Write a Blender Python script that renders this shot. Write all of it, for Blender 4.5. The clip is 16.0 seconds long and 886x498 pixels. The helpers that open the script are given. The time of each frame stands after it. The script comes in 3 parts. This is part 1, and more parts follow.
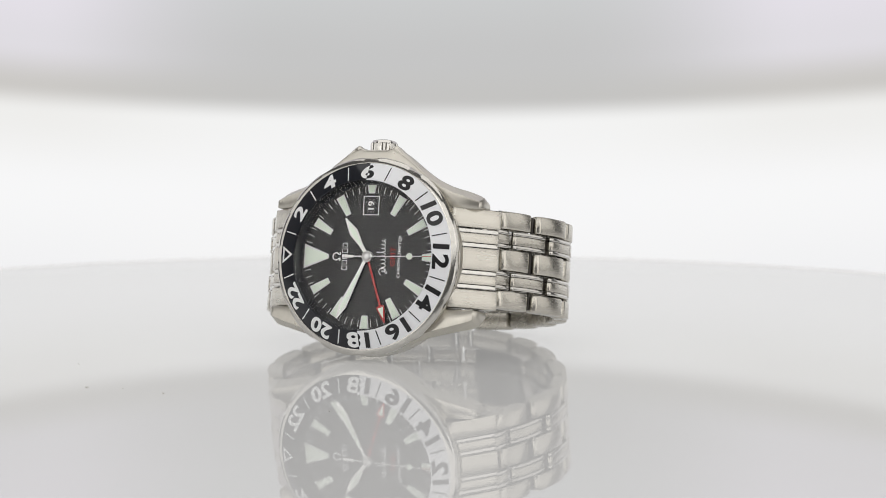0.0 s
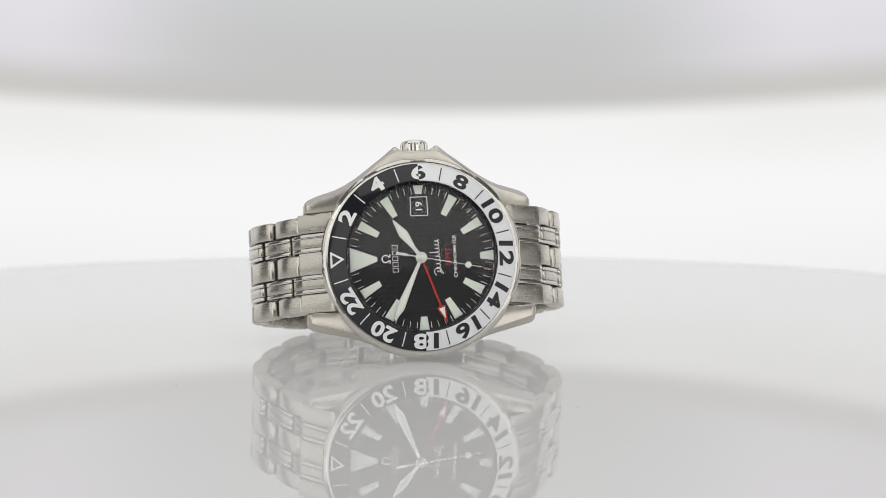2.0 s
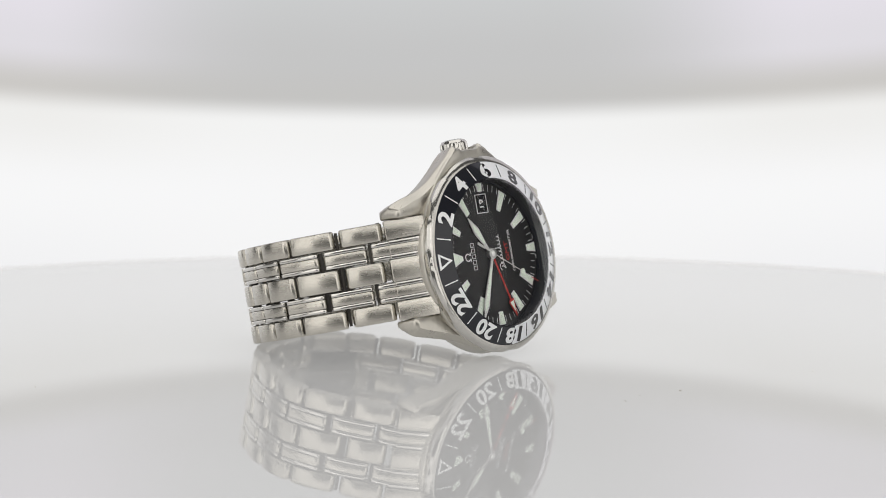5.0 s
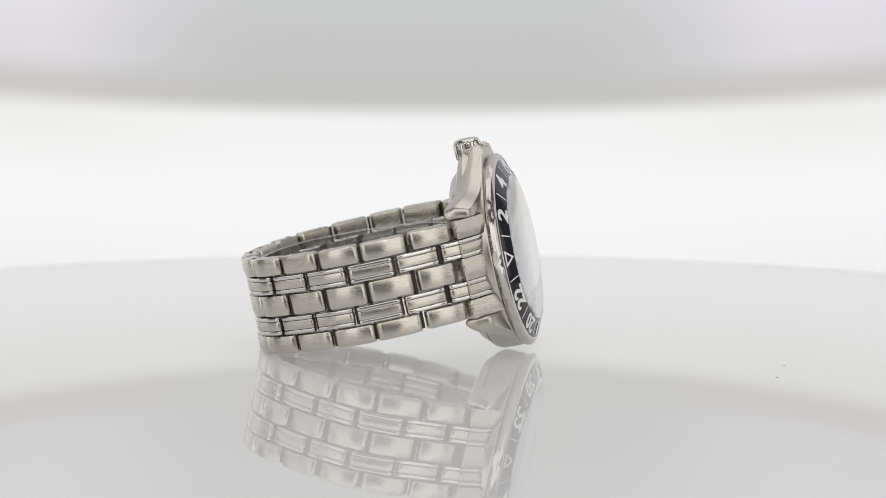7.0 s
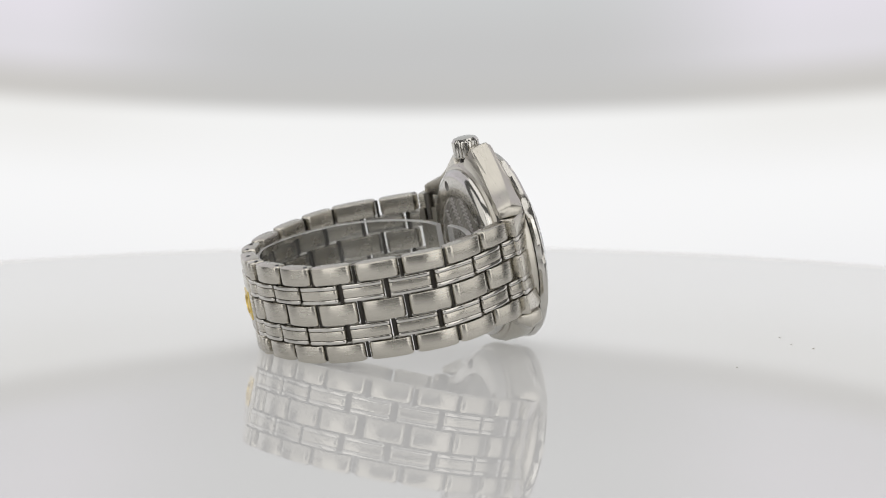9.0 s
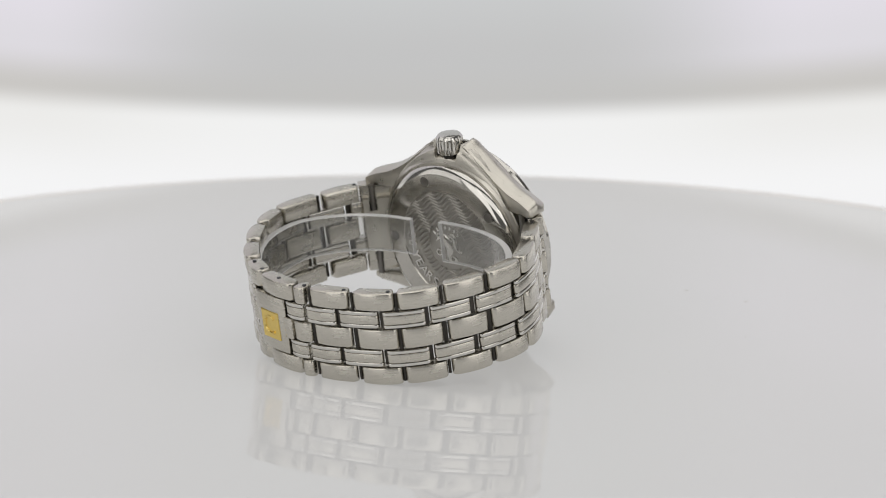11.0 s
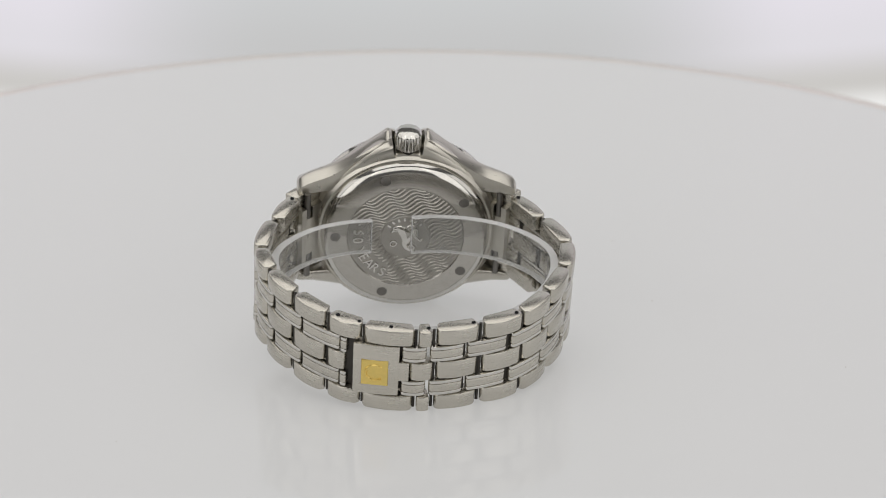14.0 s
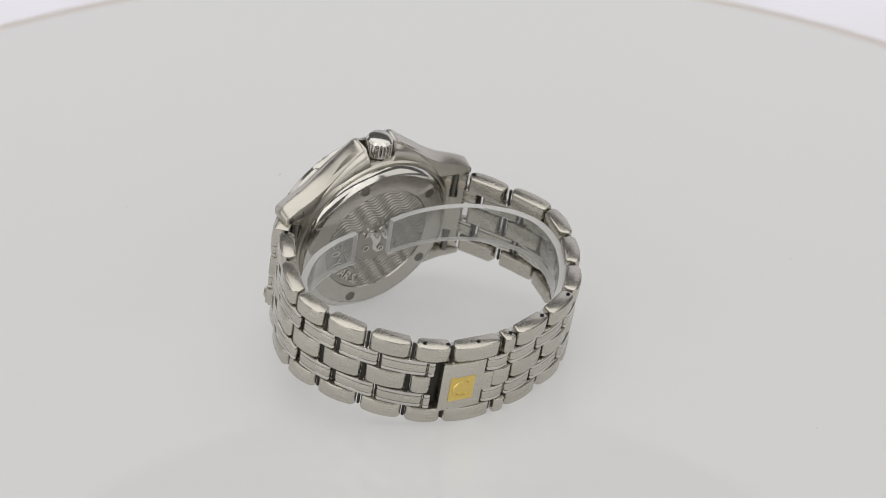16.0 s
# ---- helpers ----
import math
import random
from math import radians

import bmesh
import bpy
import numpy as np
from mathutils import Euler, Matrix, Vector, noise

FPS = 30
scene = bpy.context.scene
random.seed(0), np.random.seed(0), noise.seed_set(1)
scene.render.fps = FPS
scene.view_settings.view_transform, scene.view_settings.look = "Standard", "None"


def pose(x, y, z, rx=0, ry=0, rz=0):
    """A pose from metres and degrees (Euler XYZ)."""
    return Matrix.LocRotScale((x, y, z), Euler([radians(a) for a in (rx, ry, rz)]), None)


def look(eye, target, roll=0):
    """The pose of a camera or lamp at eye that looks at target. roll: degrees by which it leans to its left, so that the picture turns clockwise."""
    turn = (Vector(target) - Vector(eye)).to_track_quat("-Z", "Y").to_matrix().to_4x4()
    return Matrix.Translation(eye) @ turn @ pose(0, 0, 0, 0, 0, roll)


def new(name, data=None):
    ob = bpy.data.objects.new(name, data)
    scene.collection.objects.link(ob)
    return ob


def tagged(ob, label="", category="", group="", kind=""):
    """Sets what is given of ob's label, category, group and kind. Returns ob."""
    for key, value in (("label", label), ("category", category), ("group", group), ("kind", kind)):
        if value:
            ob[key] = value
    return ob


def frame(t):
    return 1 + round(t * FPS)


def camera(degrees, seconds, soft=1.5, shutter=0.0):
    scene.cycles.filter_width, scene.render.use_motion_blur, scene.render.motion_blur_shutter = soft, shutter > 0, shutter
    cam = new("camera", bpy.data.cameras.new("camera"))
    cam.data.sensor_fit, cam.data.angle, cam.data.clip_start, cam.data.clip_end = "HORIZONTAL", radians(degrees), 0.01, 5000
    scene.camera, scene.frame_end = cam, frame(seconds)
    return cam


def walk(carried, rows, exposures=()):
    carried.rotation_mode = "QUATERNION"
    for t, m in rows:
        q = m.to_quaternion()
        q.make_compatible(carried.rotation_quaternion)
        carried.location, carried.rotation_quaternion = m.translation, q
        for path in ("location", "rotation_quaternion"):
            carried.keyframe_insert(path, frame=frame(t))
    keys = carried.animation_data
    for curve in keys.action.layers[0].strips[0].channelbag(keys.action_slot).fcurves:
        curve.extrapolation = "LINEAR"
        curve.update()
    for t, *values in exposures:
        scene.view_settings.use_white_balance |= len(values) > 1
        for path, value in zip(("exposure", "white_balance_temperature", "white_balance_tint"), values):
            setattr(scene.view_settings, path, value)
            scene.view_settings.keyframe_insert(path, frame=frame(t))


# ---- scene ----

MM = 0.001
SPIN = 14.84                 # turntable speed, degrees a second
REACH = 0.5832               # camera orbit, pivot to lens
PIVOT = Vector((0, 0, 0.0058))
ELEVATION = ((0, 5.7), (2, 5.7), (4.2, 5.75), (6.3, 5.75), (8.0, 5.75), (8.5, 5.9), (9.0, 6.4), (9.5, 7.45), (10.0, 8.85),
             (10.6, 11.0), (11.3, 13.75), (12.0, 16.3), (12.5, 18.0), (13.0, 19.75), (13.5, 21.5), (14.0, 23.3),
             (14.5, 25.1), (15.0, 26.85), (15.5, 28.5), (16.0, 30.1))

cam = camera(18.37, 16.0, soft=0.8)
cam.data.dof.use_dof, cam.data.dof.focus_distance, cam.data.dof.aperture_fstop = True, 0.562, 24.0


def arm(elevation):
    """The camera orbit's frame at an elevation, also carrying the backdrop: x to the right, y away from the lens, z up,
    from the pivot.
    """
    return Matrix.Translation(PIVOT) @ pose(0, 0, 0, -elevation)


def eye_pose(elevation):
    a = arm(elevation)
    eye = a @ Vector((0.0069, -REACH, 0.0149))
    return look(eye, eye + a.to_3x3() @ Vector((0, 1, 0)), 0.08)


walk(cam, [(t, eye_pose(e)) for t, e in ELEVATION], exposures=((0, 0.0), (9.0, 0.0), (12.0, -0.04), (14.0, 0.0), (16.0, 0.05)))

# ---- light ----
world = bpy.data.worlds.new("studio")
scene.world = world
world.use_nodes = True
world.node_tree.nodes["Background"].inputs["Color"].default_value = (1.0, 0.985, 0.965, 1)
world.node_tree.nodes["Background"].inputs["Strength"].default_value = 0.11


def softbox(name, eye, target, size, power):
    data = bpy.data.lights.new(name, "AREA")
    data.shape, data.size, data.size_y, data.energy = "RECTANGLE", size[0], size[1], power
    data.color = (1.0, 0.98, 0.955)
    ob = new(name, data)
    ob.matrix_world = look(eye, target)
    return ob


# lamps added out of view, guessed and tuned to the steel's tones
softbox("added_lamp_top", (0.0, 0.05, 1.1), (0, 0, 0), (1.4, 1.2), 6.0)
softbox("added_lamp_front", (0.0, -1.3, 0.85), (0, 0, 0.02), (1.5, 0.85), 4.6)
softbox("added_lamp_strip", (-0.93, -1.03, 0.38), (0, 0, 0.02), (0.75, 1.2), 3.5)
softbox("added_lamp_strip", (0.93, -1.03, 0.38), (0, 0, 0.02), (0.75, 1.2), 3.5)
softbox("added_lamp_side", (-1.2, -0.2, 0.4), (0, 0, 0.02), (0.85, 0.9), 2.0)
softbox("added_lamp_side", (1.2, -0.2, 0.4), (0, 0, 0.02), (0.85, 0.9), 2.0)


# ---- materials ----
def material(name, color=(0.8, 0.8, 0.8), rough=0.5, metal=0.0, **more):
    m = bpy.data.materials.new(name)
    m.use_nodes = True
    b = m.node_tree.nodes["Principled BSDF"]
    b.inputs["Base Color"].default_value = (*color, 1)
    b.inputs["Roughness"].default_value = rough
    b.inputs["Metallic"].default_value = metal
    for k, v in more.items():
        b.inputs[k.replace("_", " ")].default_value = v
    return m


def node(m, kind, **values):
    n = m.node_tree.nodes.new(kind)
    for k, v in values.items():
        k = k.replace("_", " ")
        if k in n.inputs:
            n.inputs[k].default_value = v
    return n


def wire(m, a, b):
    m.node_tree.links.new(a, b)


def brushed(name, color, rough, stretch, amount=0.04, bump=0.02, random_tone=0.06, aniso=0.0, around="Y"):
    """Steel with fine brushing along one axis (stretch: noise scale along x, y, z in 1/m), smudges and a tone for each piece."""
    m = material(name, color, rough, 1.0)
    b = m.node_tree.nodes["Principled BSDF"]
    co = node(m, "ShaderNodeTexCoord")
    mp = node(m, "ShaderNodeMapping", Scale=stretch)
    wire(m, co.outputs["Object"], mp.inputs["Vector"])
    fine = node(m, "ShaderNodeTexNoise", Scale=1.0, Detail=3.0)
    wire(m, mp.outputs["Vector"], fine.inputs["Vector"])
    smudge = node(m, "ShaderNodeTexNoise", Scale=260.0, Detail=2.0)
    wire(m, co.outputs["Object"], smudge.inputs["Vector"])
    info = node(m, "ShaderNodeObjectInfo")
    r1 = node(m, "ShaderNodeMapRange", To_Min=rough - amount, To_Max=rough + amount * 1.5)
    wire(m, fine.outputs["Fac"], r1.inputs["Value"])
    r2 = node(m, "ShaderNodeMapRange", To_Min=-0.05, To_Max=0.05)
    wire(m, smudge.outputs["Fac"], r2.inputs["Value"])
    add = node(m, "ShaderNodeMath")
    wire(m, r1.outputs["Result"], add.inputs[0])
    wire(m, r2.outputs["Result"], add.inputs[1])
    wire(m, add.outputs[0], b.inputs["Roughness"])
    hsv = node(m, "ShaderNodeHueSaturation", Color=(*color, 1))
    r3 = node(m, "ShaderNodeMapRange", To_Min=1.0 - random_tone, To_Max=1.0 + random_tone)
    wire(m, info.outputs["Random"], r3.inputs["Value"])
    r4 = node(m, "ShaderNodeMapRange", From_Min=0.3, From_Max=0.7, To_Min=0.96, To_Max=1.035)
    wire(m, fine.outputs["Fac"], r4.inputs["Value"])
    grain = node(m, "ShaderNodeMath")
    grain.operation = "MULTIPLY"
    wire(m, r3.outputs["Result"], grain.inputs[0])
    wire(m, r4.outputs["Result"], grain.inputs[1])
    wire(m, grain.outputs[0], hsv.inputs["Value"])
    wire(m, hsv.outputs["Color"], b.inputs["Base Color"])
    if aniso:
        b.inputs["Anisotropic"].default_value = aniso
        tan = node(m, "ShaderNodeTangent")
        tan.direction_type, tan.axis = "RADIAL", around
        wire(m, tan.outputs["Tangent"], b.inputs["Tangent"])
    bp = node(m, "ShaderNodeBump", Strength=bump, Distance=0.0002)
    wire(m, fine.outputs["Fac"], bp.inputs["Height"])
    wire(m, bp.outputs["Normal"], b.inputs["Normal"])
    return m


STEEL = (0.56, 0.536, 0.48)
steel_brushed = brushed("brushed_steel", STEEL, 0.25, (2600, 160, 160), 0.03, 0.012, 0.05, 0.5, "Y")
steel_case = brushed("satin_case_steel", STEEL, 0.29, (500, 500, 4000), 0.03, 0.006)
steel_polished = brushed("polished_steel", (0.62, 0.605, 0.57), 0.12, (900, 900, 900), 0.02, 0.004)
steel_bezel = brushed("soft_polished_steel", (0.58, 0.565, 0.53), 0.14, (900, 900, 900), 0.03, 0.004)
# near-black tone stands in for the shade inside gaps and slots
steel_dark = brushed("gap_shade_steel", (0.07, 0.066, 0.06), 0.45, (900, 900, 900), 0.05)
# dark tone stands in for the shade in bores and end link recesses
hole_dark = brushed("recess_shade_steel", (0.21, 0.20, 0.185), 0.4, (900, 900, 900), 0.05)
steel_back = brushed("turned_back_steel", (0.53, 0.51, 0.47), 0.21, (700, 700, 700), 0.03, 0.004, 0.0, 0.7, "Z")
steel_back.node_tree.nodes["Principled BSDF"].inputs["Anisotropic Rotation"].default_value = 0.25
steel_relief = brushed("pressed_relief_steel", (0.37, 0.355, 0.325), 0.34, (900, 900, 900), 0.04, 0.01)
gold = brushed("gold", (0.82, 0.62, 0.20), 0.30, (900, 900, 900), 0.03, 0.01)
black_enamel = material("black_enamel", (0.010, 0.011, 0.016), 0.4, Specular_IOR_Level=0.05, Coat_Weight=1.0, Coat_IOR=1.45, Coat_Roughness=0.08)
white_enamel = material("white_enamel", (0.85, 0.86, 0.885), 0.45, Specular_IOR_Level=0.05, Coat_Weight=1.0, Coat_IOR=1.45, Coat_Roughness=0.08)
print_white = material("white_print", (0.86, 0.87, 0.87), 0.6, Specular_IOR_Level=0.1, Coat_Weight=1.0, Coat_IOR=1.45, Coat_Roughness=0.08)
print_black = material("black_print", (0.010, 0.010, 0.012), 0.6, Specular_IOR_Level=0.05, Coat_Weight=1.0, Coat_IOR=1.45, Coat_Roughness=0.08)
print_red = material("red_print", (0.55, 0.03, 0.025), 0.45)
lume = material("pale_green_lume", (0.88, 0.97, 0.85), 0.6)
hand_steel = material("hand_steel", (0.80, 0.795, 0.78), 0.35, 1.0)
hand_red = material("red_lacquer", (0.52, 0.025, 0.02), 0.3)
dust = material("dust", (0.38, 0.35, 0.30), 0.9)

# dial: black lacquer with pressed waves
dial_black = material("black_wave_dial", (0.008, 0.008, 0.009), 0.28, Specular_IOR_Level=0.35)
co = node(dial_black, "ShaderNodeTexCoord")
wv = node(dial_black, "ShaderNodeTexWave", Scale=300.0, Distortion=0.0)
wv.bands_direction = "Y"
sx = node(dial_black, "ShaderNodeSeparateXYZ")
wire(dial_black, co.outputs["Object"], sx.inputs[0])
ma = node(dial_black, "ShaderNodeMath")
ma.operation = "MULTIPLY"
ma.inputs[1].default_value = 3700.0
wire(dial_black, sx.outputs["Y"], ma.inputs[0])
sn = node(dial_black, "ShaderNodeMath")
sn.operation = "SINE"
wire(dial_black, ma.outputs[0], sn.inputs[0])
sc_ = node(dial_black, "ShaderNodeMath")
sc_.operation = "MULTIPLY_ADD"
sc_.inputs[1].default_value = 0.00022
wire(dial_black, sn.outputs[0], sc_.inputs[0])
wire(dial_black, sx.outputs["X"], sc_.inputs[2])
cb = node(dial_black, "ShaderNodeCombineXYZ")
wire(dial_black, sc_.outputs[0], cb.inputs["Y"])
wire(dial_black, cb.outputs[0], wv.inputs["Vector"])
bp = node(dial_black, "ShaderNodeBump", Strength=0.05, Distance=0.0002)
wire(dial_black, wv.outputs["Fac"], bp.inputs["Height"])
wire(dial_black, bp.outputs["Normal"], dial_black.node_tree.nodes["Principled BSDF"].inputs["Normal"])

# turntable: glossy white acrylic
acrylic = material("white_acrylic_added_glow", (0.38, 0.38, 0.38), 0.6, Specular_IOR_Level=0.0, Coat_Weight=1.0, Coat_IOR=1.33, Coat_Roughness=0.012, Emission_Color=(1.0, 0.995, 0.985, 1), Emission_Strength=0.318)  # glow added to lighten the disc and weaken the shade under the watch
nz = node(acrylic, "ShaderNodeTexNoise", Scale=6.0, Detail=2.0)
co = node(acrylic, "ShaderNodeTexCoord")
wire(acrylic, co.outputs["Object"], nz.inputs["Vector"])
mr = node(acrylic, "ShaderNodeMapRange", To_Min=0.006, To_Max=0.02)
wire(acrylic, nz.outputs["Fac"], mr.inputs["Value"])
wire(acrylic, mr.outputs["Result"], acrylic.node_tree.nodes["Principled BSDF"].inputs["Coat Roughness"])

rim_acrylic = material("beige_acrylic_edge", (0.68, 0.63, 0.58), 0.35, Coat_Weight=0.3, Coat_IOR=1.33)


def clear(name, tint, gloss_rough, haze, ior, power=4.0, strong=1.0):
    """Clear sheet: light passes, the surface mirrors by Fresnel, a little haze."""
    m = bpy.data.materials.new(name)
    m.use_nodes = True
    m.node_tree.nodes.clear()
    out = node(m, "ShaderNodeOutputMaterial")
    tr = node(m, "ShaderNodeBsdfTransparent", Color=(*tint, 1))
    df = node(m, "ShaderNodeBsdfDiffuse", Color=(0.8, 0.8, 0.8, 1))
    gl = node(m, "ShaderNodeBsdfGlossy", Roughness=gloss_rough)
    lw = node(m, "ShaderNodeLayerWeight")
    pw = node(m, "ShaderNodeMath")
    pw.operation = "POWER"
    pw.inputs[1].default_value = power
    wire(m, lw.outputs["Facing"], pw.inputs[0])
    fr = node(m, "ShaderNodeMapRange", From_Max=strong, To_Min=((ior - 1) / (ior + 1)) ** 2, To_Max=1.0)
    wire(m, pw.outputs[0], fr.inputs["Value"])
    m1 = node(m, "ShaderNodeMixShader", Fac=haze)
    m2 = node(m, "ShaderNodeMixShader")
    wire(m, tr.outputs[0], m1.inputs[1])
    wire(m, df.outputs[0], m1.inputs[2])
    wire(m, fr.outputs[0], m2.inputs[0])
    wire(m, m1.outputs[0], m2.inputs[1])
    wire(m, gl.outputs[0], m2.inputs[2])
    wire(m, m2.outputs[0], out.inputs["Surface"])
    return m


sapphire = clear("sapphire_crystal", (1.0, 1.0, 1.0), 0.01, 0.0, 1.27, 5.0, 0.36)
plastic = clear("clear_plastic", (0.88, 0.88, 0.87), 0.09, 0.045, 1.45)
plastic_edge = clear("frosted_plastic_edge", (0.88, 0.88, 0.88), 0.2, 0.6, 1.45)

# backdrop: light painted as emission, bright below and greyer above, fitted to the view
glow = bpy.data.materials.new("painted_backdrop_glow")
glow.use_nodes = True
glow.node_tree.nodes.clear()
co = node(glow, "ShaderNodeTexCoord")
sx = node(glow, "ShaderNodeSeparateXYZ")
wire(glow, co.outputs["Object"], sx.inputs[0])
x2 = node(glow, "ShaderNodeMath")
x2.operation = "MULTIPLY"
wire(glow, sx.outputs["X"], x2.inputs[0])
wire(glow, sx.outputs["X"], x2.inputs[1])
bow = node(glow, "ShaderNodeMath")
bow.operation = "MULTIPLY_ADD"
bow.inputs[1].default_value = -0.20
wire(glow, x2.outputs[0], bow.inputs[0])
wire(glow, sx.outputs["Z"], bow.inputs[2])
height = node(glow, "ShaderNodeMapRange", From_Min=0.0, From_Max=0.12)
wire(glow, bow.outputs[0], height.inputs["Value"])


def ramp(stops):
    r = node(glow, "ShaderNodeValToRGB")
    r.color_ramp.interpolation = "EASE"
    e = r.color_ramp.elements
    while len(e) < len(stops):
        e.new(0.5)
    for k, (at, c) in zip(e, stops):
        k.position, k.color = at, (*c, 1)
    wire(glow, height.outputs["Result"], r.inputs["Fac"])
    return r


# painted light tones by height, for the middle and for the sides
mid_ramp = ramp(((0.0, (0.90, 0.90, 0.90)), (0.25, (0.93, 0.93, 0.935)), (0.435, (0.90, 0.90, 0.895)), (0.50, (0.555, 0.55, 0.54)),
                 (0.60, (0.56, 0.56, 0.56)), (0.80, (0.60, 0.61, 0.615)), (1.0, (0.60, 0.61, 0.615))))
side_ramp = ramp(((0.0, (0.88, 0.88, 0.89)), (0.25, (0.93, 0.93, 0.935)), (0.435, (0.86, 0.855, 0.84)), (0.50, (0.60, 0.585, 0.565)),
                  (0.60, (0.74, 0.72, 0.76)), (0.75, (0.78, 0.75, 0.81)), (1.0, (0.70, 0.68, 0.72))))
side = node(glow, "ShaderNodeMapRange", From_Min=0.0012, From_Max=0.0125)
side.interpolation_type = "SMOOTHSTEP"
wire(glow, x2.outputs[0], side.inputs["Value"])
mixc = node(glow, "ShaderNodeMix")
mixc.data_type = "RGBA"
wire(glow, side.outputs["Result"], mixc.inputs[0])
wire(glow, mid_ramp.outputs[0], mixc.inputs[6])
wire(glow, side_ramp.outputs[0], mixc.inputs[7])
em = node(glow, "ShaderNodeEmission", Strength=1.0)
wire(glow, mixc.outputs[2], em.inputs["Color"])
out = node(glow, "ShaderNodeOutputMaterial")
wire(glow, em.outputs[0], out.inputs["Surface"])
concrete = material("grey_studio_floor", (0.45, 0.45, 0.45), 0.7)


# ---- mesh helpers; lengths below are in millimetres ----
def finish(name, bm, mats, angle=35):
    bmesh.ops.recalc_face_normals(bm, faces=bm.faces[:])
    for f in bm.faces:
        f.smooth = True
    me = bpy.data.meshes.new(name)
    bm.to_mesh(me)
    bm.free()
    me.transform(Matrix.Scale(MM, 4))
    me.set_sharp_from_angle(angle=radians(angle))
    for m in mats if isinstance(mats, (list, tuple)) else [mats]:
        me.materials.append(m)
    return me


def put(name, me, parent, m=None, label=""):
    ob = new(name, me)
    ob.parent = parent
    if m is not None:
        m = m.copy()
        m.translation *= MM
        ob.matrix_basis = m
    return tagged(ob, label=label)


def part(name, bm, mats, parent, label="", m=None, angle=35):
    return put(name, finish(name, bm, mats, angle), parent, m, label)


def turned(profile, n=96, wobble=None, closed=False, bm=None):
    """Turns (radius, z) pairs about z. wobble(angle, index) scales the radius."""
    bm = bm or bmesh.new()
    rings = []
    for k, (r, z) in enumerate(profile):
        if r < 1e-6:
            rings.append([bm.verts.new((0, 0, z))])
            continue
        rings.append([bm.verts.new((r * (wobble(2 * math.pi * i / n, k) if wobble else 1) * math.cos(2 * math.pi * i / n),
                                    r * (wobble(2 * math.pi * i / n, k) if wobble else 1) * math.sin(2 * math.pi * i / n), z)) for i in range(n)])
    pairs = list(zip(rings, rings[1:])) + ([(rings[-1], rings[0])] if closed else [])
    for a, b in pairs:
        for i in range(n):
            j = (i + 1) % n
            if len(a) == 1:
                bm.faces.new((a[0], b[i], b[j]))
            elif len(b) == 1:
                bm.faces.new((a[i], a[j], b[0]))
            else:
                bm.faces.new((a[i], a[j], b[j], b[i]))
    return bm


def loft(sections, bm=None, caps=True, index=0):
    """Joins closed loops of equally many points."""
    bm = bm or bmesh.new()
    loops = [[bm.verts.new(p) for p in s] for s in sections]
    n = len(loops[0])
    for a, b in zip(loops, loops[1:]):
        for i in range(n):
            bm.faces.new((a[i], a[(i + 1) % n], b[(i + 1) % n], b[i])).material_index = index
    if caps:
        bm.faces.new(loops[0][::-1]).material_index = index
        bm.faces.new(loops[-1]).material_index = index
    return bm


def slab(points, z0, z1, bm=None, bevel=0.0, index=0):
    """A flat plate with an outline of (x, y) points, its top edge bevelled."""
    cx, cy = sum(p[0] for p in points) / len(points), sum(p[1] for p in points) / len(points)
    rows = [[(x, y, z0) for x, y in points], [(x, y, z1 - bevel) for x, y in points]]
    if bevel:
        def pull(x, y):
            d = math.hypot(x - cx, y - cy)
            k = max(0.0, 1 - bevel / max(d, 1e-6))
            return cx + (x - cx) * k, cy + (y - cy) * k
        rows.append([(*pull(x, y), z1) for x, y in points])
    return loft(rows, bm, index=index)


def lettering(text, size, depth=0.05, bold=0.0, shear=0.0):
    """Raised letters, centred on the origin, in the built-in font."""
    cu = bpy.data.curves.new("lettering", "FONT")
    cu.body, cu.size, cu.extrude, cu.offset, cu.shear = text, size, depth / 2, bold, shear
    cu.align_x, cu.align_y, cu.resolution_u = "CENTER", "CENTER", 4
    ob = new("lettering", cu)
    bpy.context.view_layer.update()
    me = bpy.data.meshes.new_from_object(ob.evaluated_get(bpy.context.evaluated_depsgraph_get()))
    bpy.data.objects.remove(ob)
    bm = bmesh.new()
    bm.from_mesh(me)
    xs, ys = [v.co.x for v in bm.verts], [v.co.y for v in bm.verts]
    bmesh.ops.translate(bm, verts=bm.verts[:], vec=(-(min(xs) + max(xs)) / 2, -(min(ys) + max(ys)) / 2, 0))
    return bm


def fitted(text, width, height, depth=0.05, bold=0.0):
    """Raised letters brought to a given width and height."""
    bm = lettering(text, height * 1.4, depth, bold)
    xs, ys = [v.co.x for v in bm.verts], [v.co.y for v in bm.verts]
    bmesh.ops.scale(bm, verts=bm.verts[:], vec=(width / (max(xs) - min(xs)), height / (max(ys) - min(ys)), 1.0))
    return bm


def ribbon(points, width, z0, z1, bm=None):
    """A thin raised line along (x, y) points."""
    rows = []
    for i, (px, py) in enumerate(points):
        q, e = points[max(i - 1, 0)], points[min(i + 1, len(points) - 1)]
        t = Vector((e[0] - q[0], e[1] - q[1])).normalized() * width / 2
        rows.append([(px - t.y, py + t.x, z0), (px - t.y, py + t.x, z1), (px + t.y, py - t.x, z1), (px + t.y, py - t.x, z0)])
    return loft(rows, bm)


def dial_turn(hours_of_12, z=0.0):
    """Turns what points to 12 to that hour."""
    return pose(0, 0, z, 0, 0, -30 * hours_of_12)


# ---- studio ----
bm = bmesh.new()
